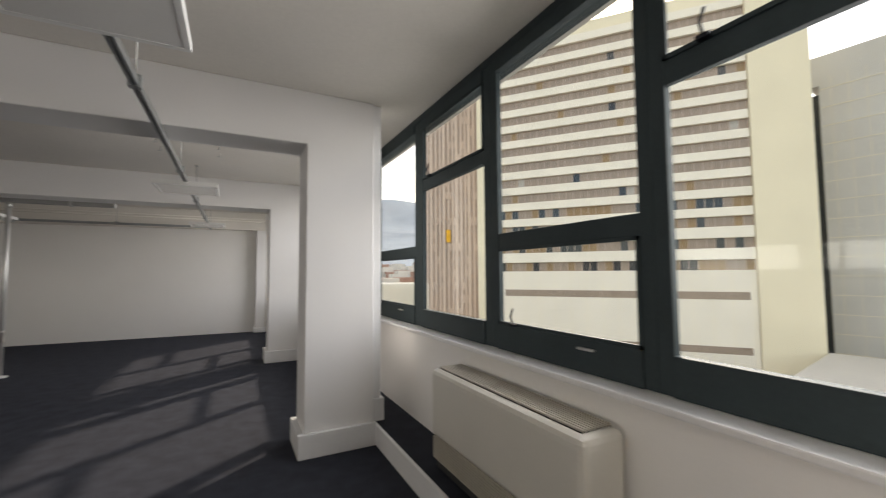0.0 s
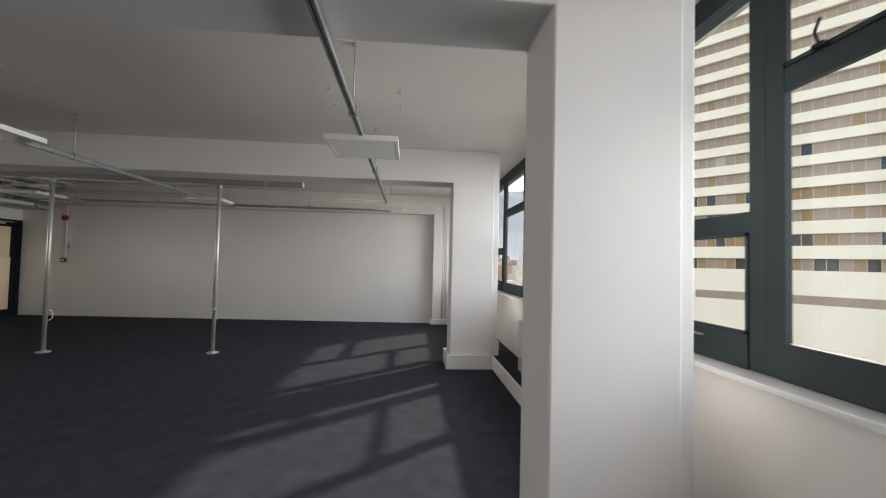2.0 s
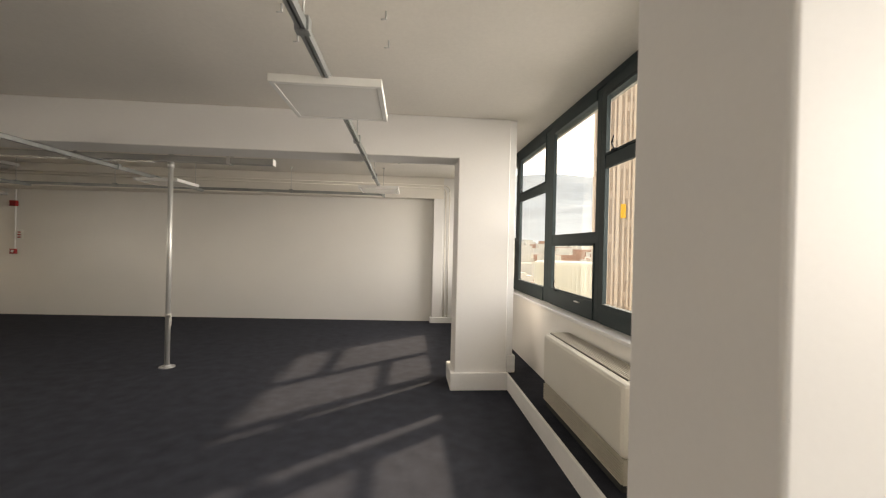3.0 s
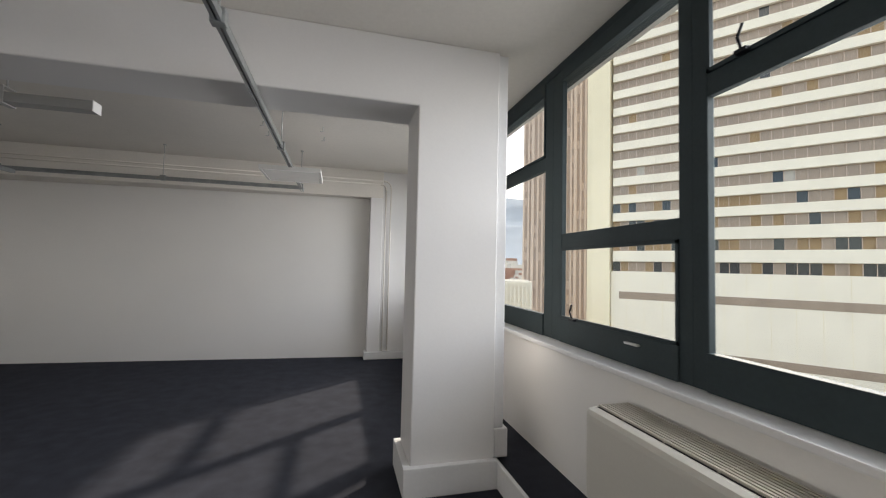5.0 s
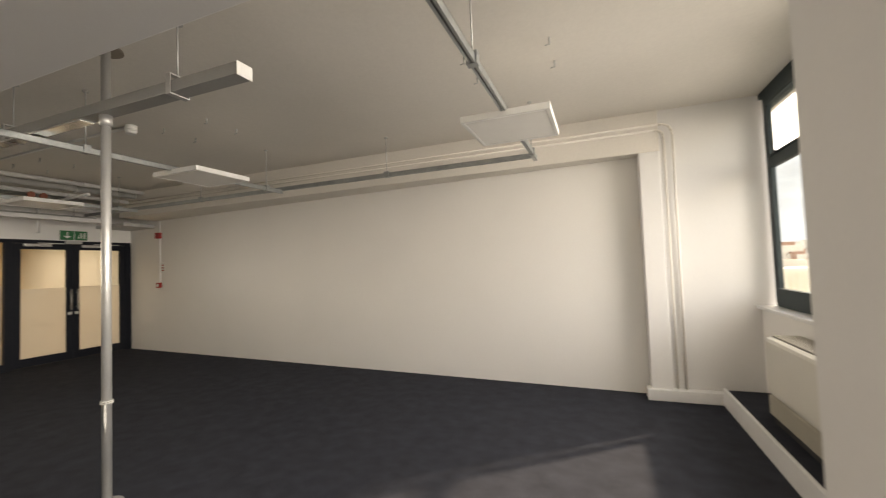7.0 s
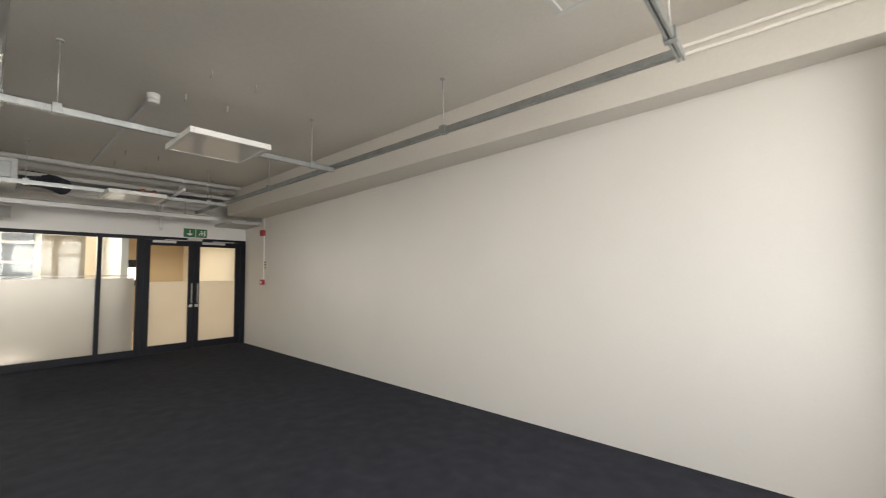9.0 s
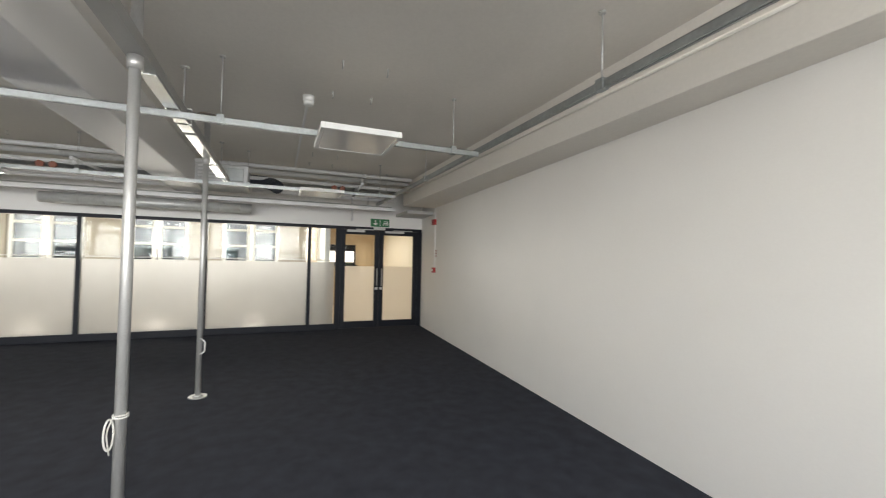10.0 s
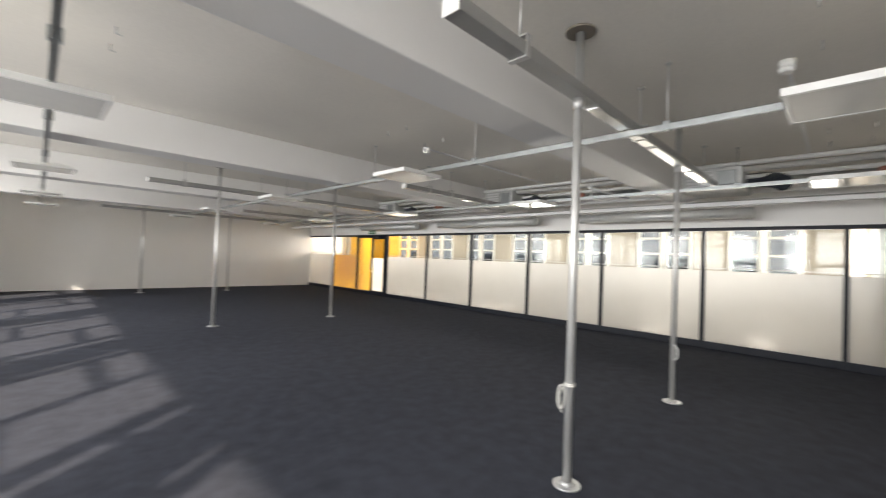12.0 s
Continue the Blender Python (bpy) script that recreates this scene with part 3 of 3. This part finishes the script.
# ---- poles with their flanges ----


def pole(x, y, rope=False):
    root = tagged(empty("support_pole", (x, y, 0)), "slim brushed steel pole from floor to ceiling", "pole", "support poles")
    Shape().rod((0, 0, 0.008), (0, 0, CEIL - 0.006), 0.027, 20).make("tube", M_STEEL).parent = root
    Shape().rod((0, 0, 0.0), (0, 0, 0.012), 0.085, 24).rod((0, 0, 0.012), (0, 0, 0.03), 0.05, 20, 0.034).make("floor_flange", M_STEEL).parent = root
    Shape().rod((0, 0, CEIL - 0.014), (0, 0, CEIL), 0.095, 24).make("ceiling_flange", M_FLANGE).parent = root
    Shape().rod((0, 0, 2.40), (0, 0, 2.47), 0.036, 20).make("collar", M_STEEL).parent = root
    if rope:
        r = Shape()
        for k in range(2):
            pts = [Vector((0.031 * math.cos(a), 0.031 * math.sin(a), 0.63 + k * 0.012)) for a in [i * math.tau / 12 for i in range(13)]]
            r.pipe(pts, 0.005, 6)
        u = Vector((0.8, -0.6, 0))
        lp = [u * (0.032 + 0.024 * (1 - math.cos(a))) + Vector((0, 0, 0.56 + 0.075 * math.sin(a))) for a in [i * math.tau / 24 for i in range(25)]]
        r.pipe(lp, 0.005, 6)
        r.pipe(bent([u * 0.034 + Vector((0, 0, 0.64)), u * 0.07 + Vector((0, 0, 0.58)), u * 0.05 + Vector((0, 0, 0.46))], 0.04), 0.004, 6)
        ob = r.make("rope_loop", M_ROPE)
        ob.parent = root
    return root


POLES = [(-4.32, -3.645), (-6.60, -3.655), (-4.19, -10.5), (-6.53, -10.46), (-4.1, -17.3), (-6.5, -17.3)]
for i, (x, y) in enumerate(POLES):
    pole(x, y, i in (0,))
tagged(Shape().pipe(bent([(-6.575, -3.645, 0.60), (-6.55, -3.60, 0.57), (-6.55, -3.60, 0.47), (-6.575, -3.645, 0.44)], 0.02), 0.006, 6).make("cable_hook", M_WHITE), "white cable hook tied to the pole", "hook")

# ---- hung rails, panel lamps and strip lamps ----


def hanger(x, y, z):
    root = tagged(empty("rail_hanger", (x, y, CEIL)), "thin steel hanger rod from the ceiling", "hanger", "rail hangers")
    Shape().rod((0, 0, z - CEIL), (0, 0, 0), 0.005, 8).rod((0, 0, -0.012), (0, 0, 0), 0.02, 12).make("rod", M_STEEL).parent = root
    Shape().box(-0.03, 0.03, -0.025, 0.025, z - CEIL - 0.055, z - CEIL + 0.012, 0.004).make("clamp", M_GALV).parent = root


def rail(name, a, b, w=0.036, m=None):
    """An open channel rail between two points, along x or y."""
    x0, x1, y0, y1 = min(a[0], b[0]), max(a[0], b[0]), min(a[1], b[1]), max(a[1], b[1])
    z = a[2]
    s = Shape()
    if y1 - y0 > x1 - x0:
        for q in (-w / 2, w / 2 - 0.004):
            s.box(x0 + q, x0 + q + 0.004, y0, y1, z, z + 0.045)
        s.box(x0 - w / 2, x0 + w / 2, y0, y1, z + 0.041, z + 0.045)
        s.box(x0 - w / 2 + 0.004, x0 - w / 2 + 0.014, y0, y1, z, z + 0.004)
        s.box(x0 + w / 2 - 0.014, x0 + w / 2 - 0.004, y0, y1, z, z + 0.004)
    else:
        for q in (-w / 2, w / 2 - 0.004):
            s.box(x0, x1, y0 + q, y0 + q + 0.004, z, z + 0.045)
        s.box(x0, x1, y0 - w / 2, y0 + w / 2, z + 0.041, z + 0.045)
        s.box(x0, x1, y0 - w / 2 + 0.004, y0 - w / 2 + 0.014, z, z + 0.004)
        s.box(x0, x1, y0 + w / 2 - 0.014, y0 + w / 2 - 0.004, z, z + 0.004)
    return tagged(s.make(name, m or M_GALV), "galvanised steel lighting rail hung under the ceiling", "rail", "lighting rails")


RZ = 2.412
for x in (-1.92, -5.12, -7.95):
    rail("lighting_rail", (x, -18.4, RZ), (x, -1.25, RZ))
    for y in (-1.5, -3.35, -5.2, -7.0, -9.0, -11.0, -12.9, -14.9, -17.0):
        hanger(x, y, RZ + 0.05)
rail("lighting_rail", (-9.3, -1.23, RZ + 0.04), (-1.92, -1.23, RZ + 0.04))
for x in (-3.6, -6.6, -8.6):
    hanger(x, -1.23, RZ + 0.09)


def panel_lamp(x, y):
    root = tagged(empty("panel_lamp", (x, y, 2.378)), "square white panel lamp, unlit, hung from the lighting rail", "lamp", "panel lamps")
    f = Shape()
    for a in ((-0.3, 0.3, -0.3, -0.272), (-0.3, 0.3, 0.272, 0.3), (-0.3, -0.272, -0.272, 0.272), (0.272, 0.3, -0.272, 0.272)):
        f.box(*a, 0.0, 0.045, 0.003)
    f.box(-0.29, 0.29, -0.29, 0.29, 0.035, 0.046)
    f.make("frame", M_WHITE).parent = root
    Shape().box(-0.271, 0.271, -0.271, 0.271, 0.003, 0.012).make("diffuser", M_PANEL).parent = root


for x in (-1.92, -5.07, -7.95):
    for y in (-2.38, -6.24, -9.88, -13.7, -17.2):
        panel_lamp(x, y)


def strip_lamp(y, x0=-8.15, x1=-3.12, lit=3):
    root = tagged(empty("strip_lamp", ((x0 + x1) / 2, y, 2.462)), "long grey strip lamp housing with bright polished reflectors", "lamp", "strip lamps")
    h = (x1 - x0) / 2
    Shape().box(-h, h, -0.05, 0.05, 0.012, 0.08, 0.003).make("housing", M_STRIP).parent = root
    Shape().box(h, h + 0.006, -0.052, 0.052, 0.006, 0.083, 0.002).make("end_cap", M_WHITE).parent = root
    for k in range(lit):
        a = -h + 0.03 + k * (2 * h - 1.35) / lit
        Shape().box(a, a + (2 * h - 1.35) / lit - 0.08, -0.042, 0.042, 0.0, 0.014, 0.003).make("reflector", M_GLOSSY).parent = root
    for x in (h - 0.52, 0.2, -h + 0.5):
        c = Shape()
        c.box(x - 0.02, x + 0.02, -0.06, 0.06, 0.0, 0.008, 0.002)
        for q in (-0.06, 0.054):
            c.box(x - 0.02, x + 0.02, q, q + 0.006, 0.006, 0.12, 0.002)
        c.box(x - 0.02, x + 0.02, -0.06, 0.06, 0.114, 0.122, 0.002)
        c.rod((x, 0, 0.12), (x, 0, CEIL - 2.462), 0.005, 8)
        c.rod((x, 0, CEIL - 2.475), (x, 0, CEIL - 2.462), 0.03, 12)
        c.make("bracket", M_STEEL).parent = root


for y in (-3.645, -10.49, -17.3):
    strip_lamp(y)
for y in (-6.4, -13.5):
    strip_lamp(y - 0.9, -8.4, -5.9)

# small hooks left in the ceiling slab
for x in (-1.92, -5.12, -7.95):
    for y in (-2.36, -6.16, -9.9, -13.6):
        for dx in (-0.3, 0.3):
            for dy in (-0.17, 0.17):
                h = Shape().rod((0, 0, -0.05), (0, 0, 0), 0.006, 8).rod((-0.0, 0, -0.045), (-0.03, 0, -0.05), 0.005, 6).make("ceiling_hook", M_STEEL)
                h.location = (x + dx, y + dy, CEIL)
                tagged(h, "small steel hook in the white ceiling", "hook", "ceiling hooks")
for x, y in ((-5.62, -2.72), (-5.62, -6.5), (-5.62, -9.9)):
    root = tagged(empty("smoke_detector", (x, y, CEIL)), "round white smoke detector on a ceiling box", "detector", "smoke detectors")
    Shape().rod((0, 0, -0.05), (0, 0, 0), 0.05, 20).rod((0, 0, -0.085), (0, 0, -0.05), 0.042, 20, 0.05).make("head", M_WHITE).parent = root
    tagged(Shape().box(x - 3.2, x - 0.05, y - 0.012, y + 0.012, CEIL - 0.022, CEIL, 0.003).make("surface_conduit", M_TRIM), "white conduit on the ceiling to a detector", "conduit", "ceiling conduits")

# conduits along the end beam
for r, z, xd, c in ((0.011, 2.755, -0.645, 0.12), (0.011, 2.70, -0.722, 0.09)):
    p = bent([(-9.3, -0.716, z), (xd, -0.716, z), (xd, -0.68, 0.10)], c)
    tagged(Shape().pipe(p, r, 10).make("wall_conduit", M_CEIL), "painted conduit along the end beam and down the pilaster", "conduit", "wall conduits")

# ---- services over the partition side ----
s = Shape()
s.box(-9.34, -9.22, -18.5, -0.9, 2.36, 2.42, 0.004)
tagged(s.make("cable_tray", M_TRIM), "white metal cable trunking hung near the partition", "trunking")
for y in (-1.4, -4.2, -7.2, -10.2, -13.2, -16.2):
    hanger(-9.28, y, 2.43)
struct(Shape().box(-9.4, XP, -0.60, 0.1, 2.36, 2.42, 0.004).make("tray_end", M_CONDUIT), "grey trunking end at the wall", "trunking")
for x, z, r, m in ((-8.75, 2.80, 0.045, M_CONDUIT), (-8.95, 2.72, 0.03, M_TRIM), (-9.5, 2.78, 0.06, M_GALV), (-8.55, 2.84, 0.03, M_TRIM), (-9.85, 2.5, 0.025, M_CONDUIT), (-9.7, 2.62, 0.03, M_TRIM)):
    p = Shape().rod((x, -18.6, z), (x, -0.8, z), r, 14)
    for k in range(9):
        p.rod((x, -1.6 - k * 2, z - 0.002), (x, -1.66 - k * 2, z - 0.002), r * 1.15, 14)
    tagged(p.make("service_pipe", m), "painted service pipe hung under the ceiling", "pipe", "service pipes")
# cross pipes and risers
for y in (-1.6, -5.3, -9.2, -12.6):
    p = bent([(-9.85, y, 2.2), (-9.85, y, 2.66), (-8.3, y - 0.1, 2.66)], 0.1)
    tagged(Shape().pipe(p, 0.022, 10).make("branch_pipe", M_TRIM), "white branch pipe bending up to the ceiling", "pipe", "branch pipes")
for y0, y1 in ((-6.3, -3.4), (-10.4, -7.3), (-14.2, -11.3)):
    d = Shape().rod((-9.75, y0, 2.30), (-9.75, y1, 2.30), 0.085, 20)
    k = y0 + 0.15
    while k < y1:
        d.rod((-9.75, k, 2.30), (-9.75, k + 0.02, 2.30), 0.091, 20)
        k += 0.32
    tagged(d.make("spiral_duct", M_DUCT), "round galvanised air duct over the partition", "duct", "air ducts")
for y in (-3.75, -7.5, -11.3):
    root = tagged(empty("ceiling_air_unit", (-9.0, y, 2.5)), "galvanised air handling box hung under the ceiling", "air unit", "air units")
    Shape().box(-0.42, 0.42, -0.36, 0.36, 0.02, 0.33, 0.01).make("casing", M_DUCT).parent = root
    e = Shape()
    for k in range(5):
        e.box(0.421, 0.44, -0.30, 0.02, 0.06 + k * 0.05, 0.085 + k * 0.05)
    e.make("louvre", M_TRIM).parent = root
    Shape().box(0.421, 0.45, 0.08, 0.30, 0.07, 0.27, 0.008).make("connection_box", M_GALV).parent = root
    # ribbed flexible hose bending down from the casing
    hose = Shape()
    path = bent([(-0.05, 0.36, 0.18), (-0.05, 0.66, 0.18), (0.25, 0.78, 0.06)], 0.22, 8)
    for a, b in zip(path, path[1:]):
        d = b - a
        n = max(1, int(d.length / 0.03))
        for q in range(n):
            hose.rod(a + d * (q / n), a + d * ((q + 0.55) / n), 0.105, 14)
            hose.rod(a + d * ((q + 0.5) / n), a + d * ((q + 1.05) / n), 0.094, 14)
    hose.make("flexible_hose", M_FLEX).parent = root
for y in (-2.0, -5.9, -9.6):
    root = tagged(empty("pipe_valve", (-8.95, y, 2.66)), "pair of red-brown valve wheels on a pipe", "valve", "pipe valves")
    for q in (-0.07, 0.07):
        Shape().rod((0.0, q, 0.0), (0.03, q, 0.0), 0.045, 14).rod((-0.05, q, 0), (0, q, 0), 0.014, 8).make("wheel", M_COPPER).parent = root

# ---- outside ----
GZ = -38.0
EYE = Vector((-1.4, -9.0, 1.4))


def bearing(az, d):
    return (EYE.x + d * math.cos(radians(az)), EYE.y + d * math.sin(radians(az)))


struct(Shape().box(-4000, 4000, -4000, 4000, GZ - 1, GZ).make("ground", M_GROUND), "city ground far below", "ground")

# banded tower: faces az 39, its width from az 53.6 to az 24.5
TC = bearing(39.0, 80.0)
tower = tagged(empty("banded_tower", (TC[0], TC[1], 0)), "cream high-rise tower with white bands and rows of bronze windows", "building")
tower.rotation_euler = (0, 0, radians(39.0))


def tpart(sh, name, m):
    ob = sh.make(name, m)
    ob.parent = tower
    return ob


TOP = 51.2
tpart(Shape().box(0.6, 16, -22.8, 20.6, GZ, TOP), "core", M_CREAMWALL)
tpart(Shape().box(-0.6, 16, -31.3, -23.1, GZ, TOP), "blank_wall", M_CREAMWALL)
tpart(Shape().box(-1.0, 16, 20.9, 25.0, GZ, TOP), "corner_pier", M_CREAMWALL)
tpart(Shape().box(-0.2, 0.6, -23.0, 20.8, GZ, 1.5), "podium_wall", M_SPANDREL)
tpart(Shape().box(-0.23, -0.1, -22.0, 19.4, -3.5, -2.2), "slit_window", M_TINT)
tpart(Shape().box(-0.23, -0.1, -22.0, 12.0, -12.6, -11.4), "slit_window", M_TINT)
joints = Shape()
for k in range(15):
    joints.box(-0.225, -0.19, -22.5 + k * 2.9, -22.44 + k * 2.9, -20, 1.4)
tpart(joints, "panel_joints", M_CREAMWALL)
z = 1.5
bands = Shape()
wins = Shape()
fins = Shape()
row = 0
NW, WW = 32, 43.6 / 32
while z < TOP - 3.3:
    step = 3.7 if row < 2 else 3.3
    bands.box(-0.35, 0.6, -23.0, 20.5, z + 1.75, z + step, 0.1)
    for c in range(NW):
        a = -23.0 + c * WW
        u = random.random()
        low = row < 4
        slot = 0 if u < (0.42 if low else 0.93) else 1 if u < (0.72 if low else 0.965) else 2 if u < 0.985 or low else 3
        wins.box(0.25, 0.3, a + 0.04, a + WW - 0.04, z, z + 1.75, slot=slot)
        fins.box(0.12, 0.31, a - 0.05, a + 0.05, z, z + 1.75)
    z += step
    row += 1
tpart(bands, "spandrel_bands", M_SPANDREL)
tagged(tpart(wins, "window_rows", [M_TINT, M_CURTAIN, M_DARKWIN, M_BLIND]), kind="stuff")
tagged(tpart(fins, "window_mullions", M_BROWN), kind="stuff")

# brown tower with upright fins, beyond
BC = bearing(60.6, 100.0)
bt = tagged(empty("brown_tower", (BC[0], BC[1], 0)), "tall brown tower with upright pinkish fins", "building")
bt.rotation_euler = (0, 0, radians(60.6))
ob = Shape().box(0, 18, -8.3, 7.2, GZ, 58).make("core", M_BROWN)
ob.parent = bt
f, w2, g2 = Shape(), Shape(), Shape()
for c in range(15):
    a = -8.2 + c * 1.08
    f.box(-0.5, 0.1, a, a + (0.42 if c % 3 else 0.7), GZ, 58)
for r in range(28):
    for c in range(14):
        a = -8.2 + c * 1.08 + 0.5
        w2.box(-0.1, -0.05, a, a + 0.55, -36 + r * 3.3, -36 + r * 3.3 + 1.9, slot=0 if random.random() < 0.7 else 1)
f.make("fins", M_PINK).parent = bt
ob = w2.make("window_rows", [M_BROWN, M_PINK])
ob.parent = bt
tagged(ob, kind="stuff")
Shape().box(-0.7, -0.5, 0.2, 1.3, 9.0, 12.2).make("yellow_panel", M_YELLOW).parent = bt

# grey slab building
GC = bearing(11.3, 95.0)
gb = tagged(empty("grey_building", (GC[0], GC[1], 0)), "grey concrete clad building with a plain facade", "building")
gb.rotation_euler = (0, 0, radians(8.0))
Shape().box(0, 20, -60, 9.8, GZ, 35.5).make("body", M_GREYB).parent = gb
jl = Shape()
for k in range(22):
    jl.box(-0.06, 0.02, -60, 9.8, -36 + k * 3.3, -35.92 + k * 3.3)
for k in range(32):
    jl.box(-0.05, 0.02, -60 + k * 2.2, -59.95 + k * 2.2, GZ, 35.5)
jl.make("joint_strips", M_CREAMWALL).parent = gb
# added dark block, its colour stands for the shaded gap towards the tower
Shape().box(1.5, 6.0, 9.8, 16.0, GZ, 33).make("gap_shade_block", M_DARKWIN).parent = gb
Shape().box(4, 14, -20, 12, 35.5, 41).make("roof_house", M_GREYB).parent = gb
lb = tagged(empty("low_roof_building", bearing(12.0, 55.0) + (0,)), "low building with a red and white roof edge", "building")
lb.rotation_euler = (0, 0, radians(10))
Shape().box(0, 30, -16, 9, GZ, -11.4).make("body", M_WELL).parent = lb
Shape().box(-0.3, 0.1, -16.3, 9.3, -12.0, -11.1).make("roof_edge", M_TRIM).parent = lb
Shape().box(-0.2, 0.0, -14, 4, -13.2, -12.1).make("roof_band", M_ROOF).parent = lb

# low white block with upright fins beside the brown tower
WC = bearing(69.0, 70.0)
wb = tagged(empty("white_block", (WC[0], WC[1], 0)), "low white block with upright fins", "building")
wb.rotation_euler = (0, 0, radians(69))
s = Shape().box(0, 12, -6.5, 4.0, GZ, -0.6)
for k in range(16):
    s.box(-0.35, 0.05, -6.4 + k * 0.66, -6.2 + k * 0.66, GZ, -0.8)
s.make("body", M_SPANDREL).parent = wb

# distant town and mountain
town = Shape()
for k in range(420):
    az, d = random.uniform(60, 100), random.uniform(180, 1500)
    x, y = bearing(az, d)
    w, h = random.uniform(6, 16), random.uniform(6, 20)
    gz = GZ + max(0.0, d - 250) * 0.055
    town.box(x - w, x + w, y - w * 0.7, y + w * 0.7, gz - 6, gz + h, slot=random.choice((0, 0, 0, 1)))
tagged(town.make("distant_town", [M_CITY, M_ROOF]), "pale distant town on the slope", "town", kind="stuff")
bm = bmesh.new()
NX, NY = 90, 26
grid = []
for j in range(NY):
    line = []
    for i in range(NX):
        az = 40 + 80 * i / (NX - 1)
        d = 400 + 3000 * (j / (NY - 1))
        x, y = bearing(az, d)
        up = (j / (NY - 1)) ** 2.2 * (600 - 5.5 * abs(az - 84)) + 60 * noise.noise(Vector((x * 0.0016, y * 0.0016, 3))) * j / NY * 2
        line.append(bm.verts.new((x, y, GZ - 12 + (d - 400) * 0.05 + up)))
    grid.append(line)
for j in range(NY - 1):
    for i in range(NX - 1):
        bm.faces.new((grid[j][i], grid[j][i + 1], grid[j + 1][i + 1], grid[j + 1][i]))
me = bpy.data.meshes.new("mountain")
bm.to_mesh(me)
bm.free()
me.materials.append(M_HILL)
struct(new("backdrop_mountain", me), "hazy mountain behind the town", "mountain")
